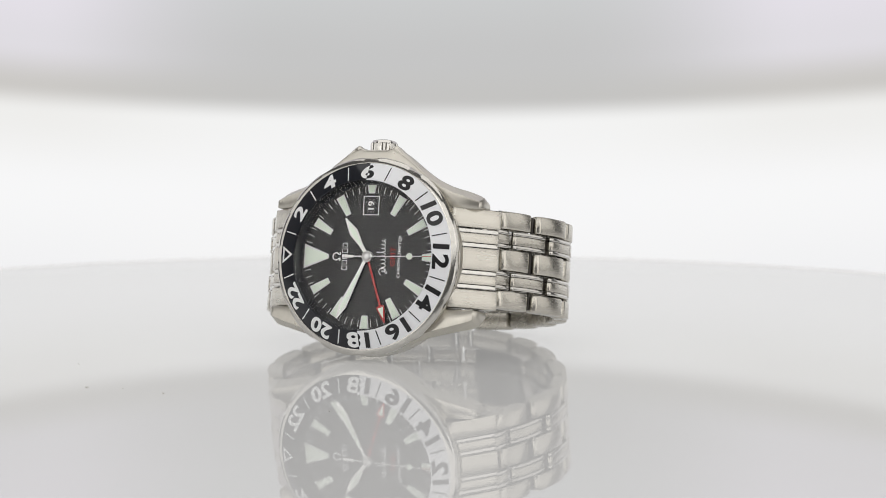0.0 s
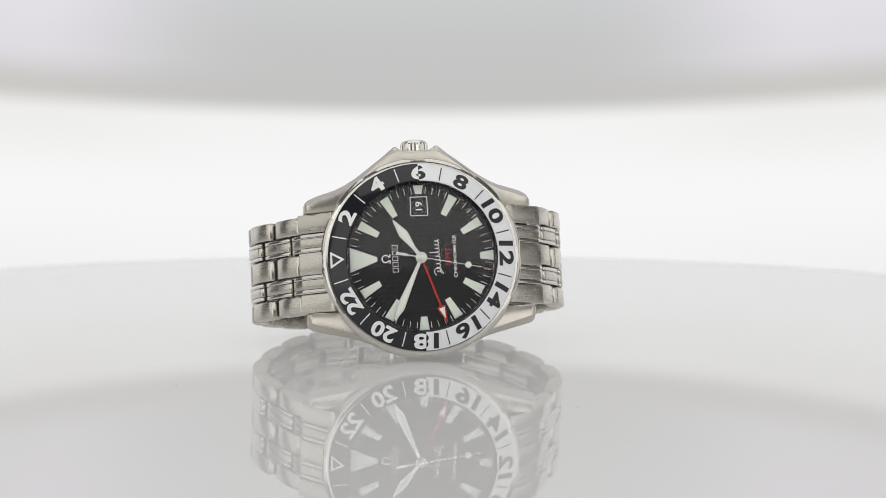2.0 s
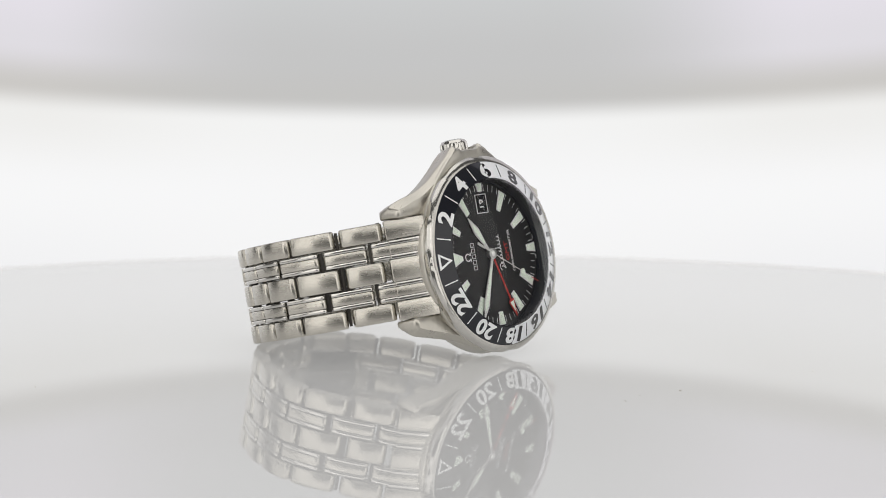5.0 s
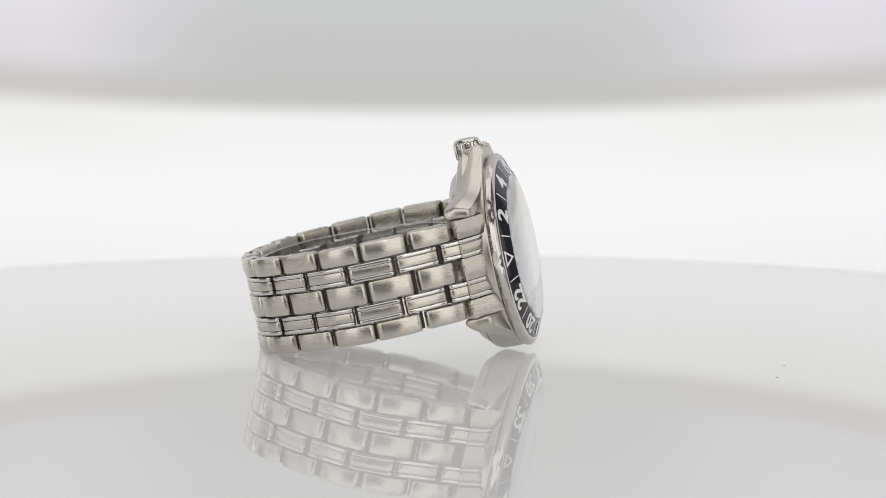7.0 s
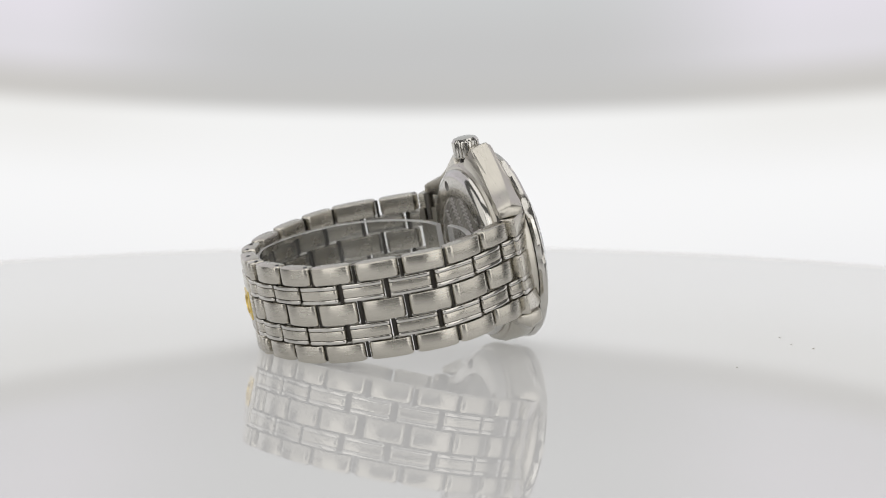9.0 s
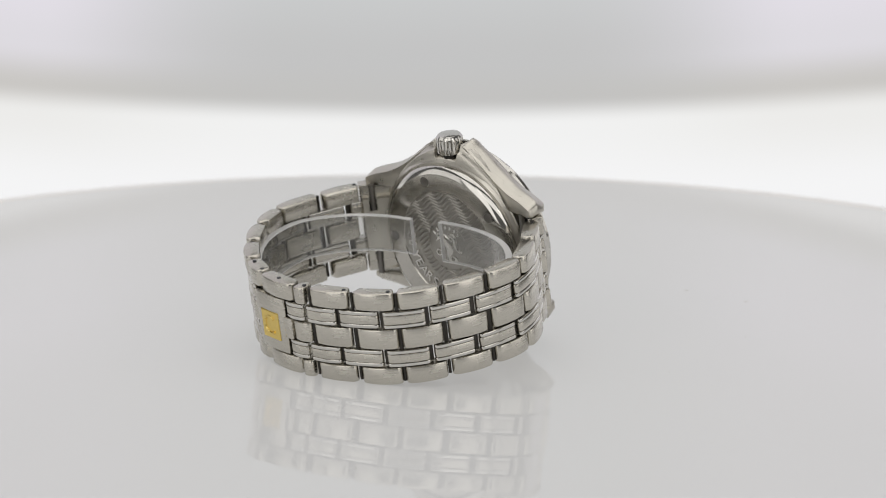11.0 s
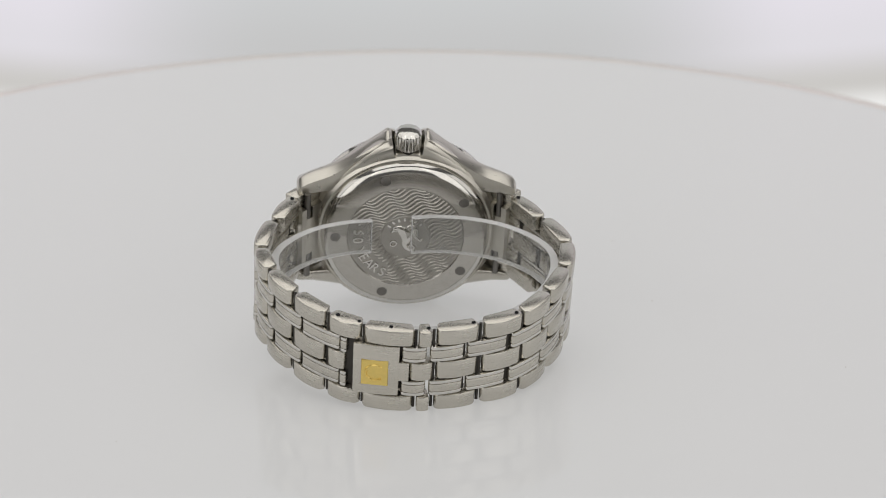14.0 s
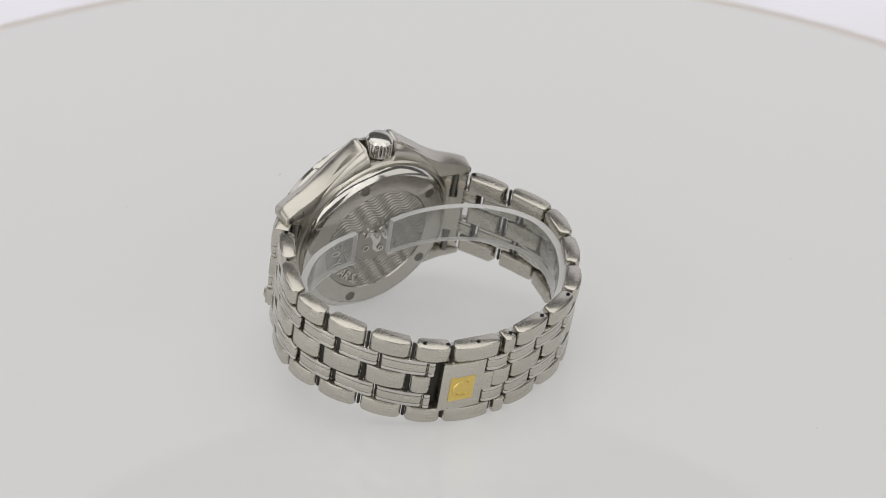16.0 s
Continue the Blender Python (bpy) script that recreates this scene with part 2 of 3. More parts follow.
bmesh.ops.create_grid(bm, x_segments=8, y_segments=8, size=620)
floor = tagged(part("floor", bm, concrete, None, "plain grey studio floor under the turntable"), category="floor", kind="structure")
floor.location = (0, 0, -0.42)

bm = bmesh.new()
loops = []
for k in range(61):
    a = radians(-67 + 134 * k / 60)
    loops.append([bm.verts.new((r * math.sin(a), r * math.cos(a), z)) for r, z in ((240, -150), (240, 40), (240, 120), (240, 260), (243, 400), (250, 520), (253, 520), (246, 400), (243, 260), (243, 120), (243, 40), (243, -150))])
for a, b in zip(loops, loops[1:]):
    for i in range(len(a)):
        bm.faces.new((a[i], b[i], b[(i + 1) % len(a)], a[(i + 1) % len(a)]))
backdrop = tagged(part("backdrop", bm, glow, None, "curved white backdrop with painted glow, keyed to follow the camera"), category="backdrop", kind="structure")

turntable = tagged(new("turntable"), "round glossy white acrylic turntable disc", "turntable")
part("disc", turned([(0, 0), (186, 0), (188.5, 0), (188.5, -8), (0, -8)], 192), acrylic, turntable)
part("rim", turned([(188.5, -0.02), (191.2, -0.1), (192.5, -0.4), (193, -1.0), (193, -7), (192, -8), (188.5, -8)], 192, closed=True), rim_acrylic, turntable, "beige edge of the acrylic disc, without the added glow")
part("spindle", turned([(0, -8.2), (30, -8.2), (30, -14), (18, -18), (18, -405), (70, -410), (70, -420), (0, -420)], 48), concrete, turntable)
for x, y, r in ((-34, -78.5, 0.45), (-17, -79.5, 0.35), (-27, -77, 0.25), (20.6, -86.3, 0.3), (-51.4, -51.3, 0.25), (-49, 74.6, 0.3), (-55, -17, 0.2), (62, 40, 0.2), (-90, 20, 0.22)):
    bm = bmesh.new()
    bmesh.ops.create_icosphere(bm, subdivisions=1, radius=0.62 * r)
    for v in bm.verts:
        v.co *= random.uniform(0.6, 1.3)
        v.co.z = max(v.co.z * 0.5, -0.05)
    part("dust_speck", bm, dust, turntable, m=pose(x, y, 0.03, 0, 0, random.uniform(0, 360)))

# ---- wristwatch: x to the crown, y to twelve, z out of the dial ----
watch = tagged(new("wristwatch"), "steel wristwatch with black dial and two-tone bezel on its side", "watch")
WX = Vector((-0.0239, 0.2048, 0.9785)).normalized()
WZ = Vector((-0.0315, -0.9785, 0.2040)).normalized()
WY = WZ.cross(WX).normalized()
SET = Matrix((WX, WY, WX.cross(WY))).transposed().to_4x4()
SET.translation = (-0.0004, -0.0238, 0.0216)


def smooth_rows(rows, n=4):
    p = [np.array(r, float) for r in rows]
    p = [2 * p[0] - p[1]] + p + [2 * p[-1] - p[-2]]
    out = []
    for i in range(1, len(p) - 2):
        for k in range(n):
            t = k / n
            out.append(tuple(0.5 * (2 * p[i] + (p[i + 1] - p[i - 1]) * t + (2 * p[i - 1] - 5 * p[i] + 4 * p[i + 1] - p[i + 2]) * t * t + (3 * p[i] - p[i - 1] - 3 * p[i + 1] + p[i + 2]) * t ** 3)))
    return out + [tuple(p[-2])]


def make_case():
    bends = (0, 6.5, 8.5, 13, 17, 22, 28, 33, 40, 46, 54, 180)
    reach = (22.3, 22.4, 23.1, 22.7, 22.2, 21.6, 21.1, 20.8, 20.5, 20.3, 20.2, 20.2)

    def edge(a, k):
        d = math.degrees(abs((a + math.pi) % (2 * math.pi) - math.pi))          # from the crown
        r = float(np.interp(d, bends, reach))
        if k >= 7 and d < 7.6:
            r = 19.9
        if k >= 9:
            r = 20.2 + 0.6 * max(0.0, r - 20.2)
        return r / 20.2
    body = part("case", turned([(16.2, -3.0), (18.5, -3.0), (19.75, -2.99), (19.95, -3.06), (20.12, -3.25), (20.2, -3.6), (20.2, -4.1), (20.2, -4.2), (20.2, -7.4), (19.9, -8.1), (19.6, -8.7), (18.6, -9.2), (16.5, -9.2)], 288, edge, closed=True), steel_case, watch, "satin steel watch case with crown guards")
    # lugs: (y, x inside, x outside, top, bottom)
    for sx in (1, -1):
        for sy in (1, -1):
            rows = ((9.5, 11.0, 17.9, -3.1, -8.6), (13.0, 10.6, 16.4, -3.3, -8.9), (16.5, 10.35, 15.4, -3.8, -9.3), (20.0, 10.3, 14.5, -4.4, -9.9),
                    (22.2, 10.3, 13.9, -4.9, -10.5), (23.1, 10.35, 13.4, -5.3, -10.6), (23.5, 10.5, 12.8, -5.9, -10.2), (23.65, 10.8, 12.0, -6.6, -9.6))
            if sx > 0:
                rows = ((3.0, 18.5, 21.9, -3.6, -6.9), (3.6, 18.5, 22.9, -3.1, -7.5), (4.5, 18.2, 23.2, -3.05, -7.7), (6.5, 17.0, 21.6, -3.05, -7.8), (9.5, 13.5, 19.4, -3.1, -8.1), (13.0, 10.6, 16.9, -3.3, -8.6),
                        (16.5, 10.35, 15.1, -3.8, -9.2), (20.0, 10.3, 14.1, -4.4, -9.9), (22.0, 10.3, 13.4, -4.9, -10.4), (22.9, 10.35, 12.9, -5.3, -10.5), (23.3, 10.5, 12.3, -5.9, -10.1), (23.45, 10.8, 11.7, -6.6, -9.5))
            sections = []
            for y, a, b, t, u in smooth_rows(rows, 5):
                k = max(0.0, (y - 7) / 16)
                f = min(1.0, (b - a) / 2.6)
                under = min(2.7 if sx < 0 else 0.9, 0.62 * (b - a))          # the flank slopes in towards the back
                cut, drop = min(0.75 + 0.6 * k, 0.4 * (b - a)), min(0.9 + 1.5 * k, 0.45 * (t - u))
                sections.append([(sx * p, sy * y, q) for p, q in ((a, u + 0.3), (a, t - 0.2), (a + 0.2, t), (b - cut, t), (b - 0.1, t - drop + 0.12), (b, t - drop - 0.05), (b - 0.12 * under, u + 2.6 * f), (b - 0.62 * under, u + 0.9 * f), (b - under, u + 0.06), (a + 0.4 * f, u))])
            part("lug", loft(sections), steel_case, body, angle=52)
    return body


CONE = Matrix.Translation((0, 17.3, 0.02)) @ pose(0, 0, 0, -25)          # the sloping insert at twelve


def make_bezel():
    def scallop(a, k):
        return 1.0 - (0.014 * max(0.0, math.cos(12 * a)) ** 2 if k in (4, 5, 6) else 0.0)
    ring = part("bezel", turned([(19.2, -1.6), (19.2, -0.84), (19.5, -0.88), (20.1, -1.15), (20.35, -1.4), (20.55, -1.75), (20.5, -2.4), (20.1, -2.95), (15.4, -2.95), (15.4, -1.6)], 192, scallop, closed=True), steel_bezel, watch, "polished steel bezel ring with scalloped edge", angle=28)
    # half black, half white insert
    for dark in (True, False):
        bm = bmesh.new()
        n = 64
        start = 0.0 if dark else math.pi
        loops = [[(r * math.cos(start + math.pi * i / n), r * math.sin(start + math.pi * i / n), z) for r, z in ((15.5, -1.5), (15.5, 0.72), (15.62, 0.79), (19.05, -0.81), (19.18, -0.92), (19.18, -1.5))] for i in range(n + 1)]
        part("bezel_insert", loft(loops, bm), black_enamel if dark else white_enamel, ring, "glossy black half of bezel insert" if dark else "white half of bezel insert")
    ink = lambda hour: print_black if 6 < hour < 18 else print_white
    for hour in range(2, 24, 2):
        bm = fitted(str(hour), 5.1 if hour > 9 else 2.95, 3.4, 0.05, 0.16)
        where = dial_turn(hour / 2) @ CONE
        if hour in (6, 18):
            for keep_left in (True, False):
                b2 = bm.copy()
                geom = b2.verts[:] + b2.edges[:] + b2.faces[:]
                bmesh.ops.bisect_plane(b2, geom=geom, plane_co=(0, 0, 0), plane_no=(1, 0, 0), clear_outer=keep_left, clear_inner=not keep_left)
                on_dark = keep_left if hour == 6 else not keep_left
                part("numeral", b2, print_white if on_dark else print_black, ring, m=where)
            bm.free()
        else:
            part("numeral", bm, ink(hour), ring, m=where)
    for hour in range(1, 24, 2):
        part("hour_line", slab([(-0.11, -1.55), (0.11, -1.55), (0.11, 1.6), (-0.11, 1.6)], -0.04, 0.03), ink(hour), ring, m=dial_turn(hour / 2) @ CONE)
    # hollow triangle at twelve
    bm = bmesh.new()
    o = [Vector((-1.75, 1.55)), Vector((1.75, 1.55)), Vector((0, -1.55))]
    c = Vector((0, 0.5))
    i_ = [c + (p - c) * 0.6 for p in o]
    for k in range(3):
        a, b, d, e = o[k], o[(k + 1) % 3], i_[(k + 1) % 3], i_[k]
        slab([tuple(a), tuple(b), tuple(d), tuple(e)], -0.02, 0.04, bm)
    part("triangle_mark", bm, print_white, ring, m=CONE)


def make_dial():
    z = -2.4
    dial = part("dial", turned([(0, z), (15.0, z), (15.4, z), (15.4, z - 0.4), (0, z - 0.4)], 128), dial_black, watch, "black dial with a pressed wave pattern")
    part("inner_ring", turned([(15.0, z + 0.02), (15.35, z + 0.05), (15.48, 0.6), (15.49, z), (15.0, z - 0.1)], 128, closed=True), black_enamel, watch, "black inner flange ring")
    for h in range(12):
        if h == 0:
            pts = ((-0.45, 9.0), (0.45, 9.0), (2.55, 14.6), (-2.55, 14.6))
        elif h == 3:
            pts = ((-0.75, 13.1), (0.75, 13.1), (1.2, 14.9), (-1.2, 14.9))
        elif h in (6, 9):
            pts = ((-0.75, 12.1), (0.75, 12.1), (1.2, 14.9), (-1.2, 14.9))
        else:
            pts = ((-0.70, 9.9), (0.70, 9.9), (1.12, 14.3), (-1.12, 14.3))
        slim = 1.0 if h == 0 else 0.88
        rim = [(x * slim, y) for x, y in pts]
        cy = sum(y for x, y in rim) / 4
        mark = part("hour_marker", slab(rim, z + 0.01, z + 0.14), print_white, dial, m=dial_turn(h))
        part("lume_filling", slab([(x * 0.80, cy + (y - cy) * 0.93) for x, y in rim], z + 0.12, z + 0.24, bevel=0.05), lume, mark)
    for k in range(60):
        if k % 5:
            part("minute_line", slab(((-0.06, 13.2), (0.06, 13.2), (0.06, 14.55), (-0.06, 14.55)), z, z + 0.03), print_white, dial, m=dial_turn(k / 5))
    # date window
    f = [(8.6, -1.8), (12.6, -1.8), (12.6, 1.8), (8.6, 1.8)]
    bm = bmesh.new()
    g = [(8.76, -1.64), (12.44, -1.64), (12.44, 1.64), (8.76, 1.64)]
    for k in range(4):
        slab([f[k], f[(k + 1) % 4], g[(k + 1) % 4], g[k]], z, z + 0.06, bm)
    part("date_frame", bm, print_white, dial, "white frame round the date window")
    part("date_wheel", slab(g, z, z + 0.015), print_black, dial)
    part("date_number", fitted("19", 1.75, 1.4, 0.03, 0.02), print_white, dial, m=pose(10.65, 0, z + 0.04))
    # printing: names become bars, the rest is lettered
    for k in range(5):
        x = -2.36 + 1.18 * k
        bm = bmesh.new()
        for q in (((-0.45, -0.6), (0.45, -0.6), (0.45, -0.48), (-0.45, -0.48)), ((-0.45, 0.48), (0.45, 0.48), (0.45, 0.6), (-0.45, 0.6)), ((-0.45, -0.48), (-0.33, -0.48), (-0.33, 0.48), (-0.45, 0.48)), ((0.33, -0.48), (0.45, -0.48), (0.45, 0.48), (0.33, 0.48))):
            slab(q, z, z + 0.03, bm)
        part("printed_block", bm, print_white, dial, m=pose(x, 5.35, 0))
    arc = [radians(-58 + 296 * k / 30) for k in range(31)]
    ring = [(0.74 * math.cos(a), 7.3 + 0.74 * math.sin(a)) for a in arc]
    part("printed_emblem", ribbon([(0.95, 6.42), (0.34, 6.42)] + ring + [(-0.34, 6.42), (-0.95, 6.42)], 0.26, z, z + 0.05), print_white, dial)
    # a flowing line of loops in place of the script name
    line = [(-3.0 - 0.85 * math.cos(u) - 0.35 * u / 6, -3.55 + 0.95 * math.sin(u * 0.9)) for u in (0.6 + 0.25 * k for k in range(18))]
    line += [(-3.3 + 7.0 * k / 90 + 0.2 * math.sin(2 * math.pi * k / 10), -4.05 + (0.45 + (0.6 if 48 < k < 59 else 0.0)) * (1 - math.cos(2 * math.pi * k / 10)) + 0.02 * k * 0.2) for k in range(91)]
    part("printed_line", ribbon(line, 0.15, z, z + 0.03), print_white, dial)
    part("printed_word", fitted("GMT", 3.9, 1.05, 0.03, 0.0), print_red, dial, m=pose(0.1, -5.5, z + 0.02))
    part("printed_word", fitted("CHRONOMETER", 8.8, 0.68, 0.03, 0.01), print_white, dial, m=pose(0.1, -6.95, z + 0.02))
    part("printed_word", lettering("SWISS", 0.42, 0.02), print_white, dial, m=pose(-2.2, -14.85, z + 0.02, 0, 0, 9))
    part("printed_word", lettering("MADE", 0.42, 0.02), print_white, dial, m=pose(2.2, -14.85, z + 0.02, 0, 0, -9))


def make_hands():
    def blade(name, points, inner, z, hours, label):
        hand = part(name, slab(points, z, z + 0.14, bevel=0.04), hand_steel, watch, label, m=dial_turn(hours))
        part("lume_filling", slab(inner, z + 0.13, z + 0.19), lume, hand)
        return hand
    blade("hour_hand", ((-0.35, -0.6), (0.35, -0.6), (0.4, 2.6), (1.0, 6.1), (0.1, 9.7), (-0.1, 9.7), (-1.0, 6.1), (-0.4, 2.6)),
          ((-0.25, 2.9), (0.25, 2.9), (0.6, 6.1), (0.05, 8.2), (-0.05, 8.2), (-0.6, 6.1)), -2.15, 1.84, "skeleton sword hour hand with pale lume")
    blade("minute_hand", ((-0.3, -0.6), (0.3, -0.6), (0.38, 2.9), (0.86, 11.3), (0.08, 14.2), (-0.08, 14.2), (-0.86, 11.3), (-0.38, 2.9)),
          ((-0.24, 3.2), (0.24, 3.2), (0.5, 11.2), (0.04, 12.8), (-0.04, 12.8), (-0.5, 11.2)), -1.75, 9.84, "sword minute hand with pale lume")
    red = part("gmt_hand", slab(((-0.2, -0.6), (0.2, -0.6), (0.2, 10.6), (0.95, 10.9), (0.09, 14.4), (-0.09, 14.4), (-0.95, 10.9), (-0.2, 10.6)), -1.95, -1.83, bevel=0.03), hand_red, watch, "red second time zone hand with arrow tip", m=dial_turn(8.36))
    part("lume_filling", slab(((-0.62, 11.1), (0.62, 11.1), (0.05, 13.3), (-0.05, 13.3)), -1.84, -1.79), lume, red)
    sec = part("seconds_hand", slab(((-0.09, -0.5), (0.09, -0.5), (0.06, 12.6), (-0.06, 12.6)), -1.42, -1.34), hand_steel, watch, "thin seconds hand with lume dot", m=dial_turn(6.17))
    part("counterweight", slab(((-0.27, -5.3), (0.27, -5.3), (0.27, -2.9), (-0.27, -2.9)), -1.44, -1.32, bevel=0.04), hand_steel, sec)
    part("tail", slab(((-0.11, -3.0), (0.11, -3.0), (0.11, -0.4), (-0.11, -0.4)), -1.43, -1.33), hand_steel, sec)
    part("red_tip", slab(((-0.06, 12.6), (0.06, 12.6), (0.05, 15.0), (-0.05, 15.0)), -1.42, -1.34), hand_red, sec)
    bm = turned([(0, -1.44), (0.66, -1.44), (0.66, -1.28), (0.55, -1.22), (0, -1.2)], 32)
    bmesh.ops.translate(bm, verts=bm.verts[:], vec=(0, 9.7, 0))
    part("lume_dot", bm, lume, sec)
    part("hand_hub", turned([(0, -2.6), (1.15, -2.6), (1.15, -1.6), (0.9, -1.5), (0.85, -1.3), (0.6, -1.1), (0, -1.05)], 40), hand_steel, watch, "polished hub of the hands")
    return sec


def make_crystal():
    prof = [(15.45, 0.2), (15.45, 0.8)] + [(r, 0.85 + 1.4 * (1 - (r / 15.4) ** 2)) for r in (15.4, 14.5, 13, 11, 9, 7, 5, 3, 1.5)] + [(0, 2.25)]
    prof = [(0, 0.4), (15.0, 0.2)] + prof
    ob = part("crystal", turned(prof, 128), sapphire, watch, "domed clear sapphire crystal", angle=60)
    ob.visible_shadow = False


def make_crown():
    def flute(a, k):
        return 1.0 - ((0.06 if math.cos(22 * a) > 0.1 else 0.0) if k in (3, 4) else 0.0)
    place = Matrix.Translation((20.3, 0, -7.0)) @ pose(0, 0, 0, 0, 90, 0)
    crown = part("crown", turned([(0, 0), (1.8, 0), (2.65, 0.3), (2.9, 0.5), (2.9, 3.5), (2.8, 3.8), (2.4, 4.3), (1.5, 4.55), (0, 4.6)], 176, flute), steel_polished, watch, "fluted polished winding crown", m=place, angle=30)
    part("crown_tube", turned([(0, -1.5), (1.8, -1.5), (1.8, 0.6), (0, 0.6)], 32), steel_dark, watch, m=place)


def make_back():
    z = -11.3
    back = part("caseback", turned([(0, z + 0.25), (12.5, z + 0.25), (12.7, z), (16.6, z), (17.4, z + 0.35), (18.1, z + 1.1), (18.2, z + 1.8), (18.0, z + 2.2), (0, z + 2.4)], 144), steel_back, watch, "screwed steel case back with engraved waves", angle=30)
    part("polished_bevel", turned([(16.7, z - 0.02), (17.45, z + 0.30), (18.15, z + 1.05), (18.22, z + 1.6), (18.0, z + 1.6), (16.7, z + 0.3)], 144, closed=True), steel_polished, back, "polished bevel of the case back", angle=50)
    part("back_ring", turned([(18.15, z + 1.7), (18.7, z + 1.75), (19.3, z + 2.3), (18.2, z + 2.5)], 144, closed=True), steel_case, watch)
    for k in range(5):
        a = radians(54 + 72 * k)
        # flat disc standing proud, nothing bored; the hole's shade is its colour
        bm = turned([(0, z - 0.015), (1.0, z - 0.015), (1.05, z - 0.04), (1.12, z - 0.04), (1.12, z + 0.3), (0, z + 0.3)], 24)
        part("tool_hole", bm, hole_dark, back, m=pose(15.1 * math.cos(a), 15.1 * math.sin(a), 0))
    part("relief_floor", turned([(0, z + 0.22), (12.48, z + 0.22), (12.48, z + 0.4), (0, z + 0.4)], 96), steel_relief, back, "matt recessed floor under the waves")
    # waves: wavy ridges over the medallion ring, leaving a plain band for the lettering
    bm = bmesh.new()

    def ridge(pts):
        if len(pts) > 3:
            rows = []
            for i, (px, py) in enumerate(pts):
                q, w = pts[max(i - 1, 0)], pts[min(i + 1, len(pts) - 1)]
                t = Vector((w[0] - q[0], w[1] - q[1])).normalized() * 0.36
                rows.append([(px - k * t.y, py + k * t.x, z + 0.28 - 0.34 * math.cos(k * 1.5)) for k in (-1, -0.5, 0, 0.5, 1)])
            loft(rows, bm)
    for row in range(-22, 23):
        pts = []
        x0 = row * 0.92
        for k in range(-80, 81):
            y = k * 0.16
            x = x0 + 0.6 * math.sin(y * 1.15 + 0.55 * row) + 0.3 * y
            r, a = math.hypot(x, y), math.degrees(math.atan2(y, x)) % 360
            if 5.5 < r < 12.4 and not (8.2 < r and 203 < a < 285):
                pts.append((x, y))
            else:
                ridge(pts)
                pts = []
        ridge(pts)
    part("wave_relief", bm, steel_relief, back, "pressed wave relief", angle=85)

    def curl(spine):
        rows = []
        for i, (px, py, w) in enumerate(spine):
            q, e = spine[max(i - 1, 0)], spine[min(i + 1, len(spine) - 1)]
            t = Vector((e[0] - q[0], e[1] - q[1])).normalized()
            rows.append([(px - k * w * t.y, py + k * w * t.x, z + 0.14 - h) for k, h in ((-1, 0), (-0.75, 0.2), (0, 0.32), (0.75, 0.2), (1, 0))])
        return loft(rows)
    part("medallion", turned([(0, z + 0.12), (5.2, z + 0.12), (5.4, z + 0.26), (0, z + 0.3)], 64), steel_relief, back)
    # sea animal emblem as two plain curled shapes, with small rings
    for spine in (((1.1, -3.1, 0.2), (2.1, -2.3, 0.6), (1.9, -1.1, 0.95), (0.7, -0.1, 1.15), (-0.8, 0.2, 0.95), (-2.1, -0.1, 0.6), (-3.2, 0.6, 0.45), (-3.2, 1.7, 0.35), (-2.3, 2.0, 0.15)),
                               ((2.6, 0.3, 0.2), (2.9, 1.2, 0.45), (2.0, 1.9, 0.65), (0.8, 2.0, 0.6), (-0.3, 2.5, 0.45), (-0.9, 3.3, 0.3), (-0.2, 3.9, 0.15))):
        part("emblem", curl(smooth_rows(spine, 4)), steel_polished, back, angle=60)
    for cx, cy, r in ((2.2, -2.2, 0.42), (-1.6, -2.6, 0.55), (-2.6, 1.2, 0.5), (2.1, 1.1, 0.35)):
        bm = turned([(r, z + 0.14), (r, z - 0.2), (r + 0.22, z - 0.2), (r + 0.22, z + 0.14)], 20, closed=True)
        part("emblem_ring", bm, steel_polished, back, m=pose(cx, cy, 0))
    for a in range(-52, 60, 16):
        part("engraved_bar", slab([(-0.22, -0.4), (0.22, -0.4), (0.22, 0.4), (-0.22, 0.4)], z + 0.02, z + 0.2), steel_polished, back, m=pose(4.5 * math.cos(radians(a)), 4.5 * math.sin(radians(a)), 0, 0, 0, a + 90))
    # lettering on the back, read from behind: (text, angle from +x, radius)
    for text, mid, r, step in (("50", 271, 10.2, 11), ("YEARS", 229, 10.2, 10.5)):
        for k, ch in enumerate(text):
            a = radians(mid - step * (k - (len(text) - 1) / 2))
            m = Matrix(((math.sin(a), -math.cos(a), 0, r * math.cos(a)), (-math.cos(a), -math.sin(a), 0, r * math.sin(a)), (0, 0, -1, z + 0.12), (0, 0, 0, 1)))
            part("engraved_letter", lettering(ch, 3.1, 0.4, 0.02), steel_polished, back, m=m)


# ---- bracelet ----
POINTS = [(17.5, -3.3), (21.0, -4.6), (24.5, -8.6), (27.2, -12.8), (30.1, -17.2), (33.2, -22.2), (34.6, -26.7), (34.3, -31.4), (33.1, -36.5), (28.5, -45.4), (22.2, -52.9), (13.1, -56.8), (3.3, -59.1),
          (-4.0, -59.0), (-11.3, -57.5), (-18.8, -53.5), (-25.7, -46.6), (-30.9, -38.4), (-33.1, -30.0), (-32.4, -25.0), (-30.0, -19.6), (-25.4, -10.6), (-23.8, -7.6), (-21.0, -4.6), (-17.5, -3.3)]


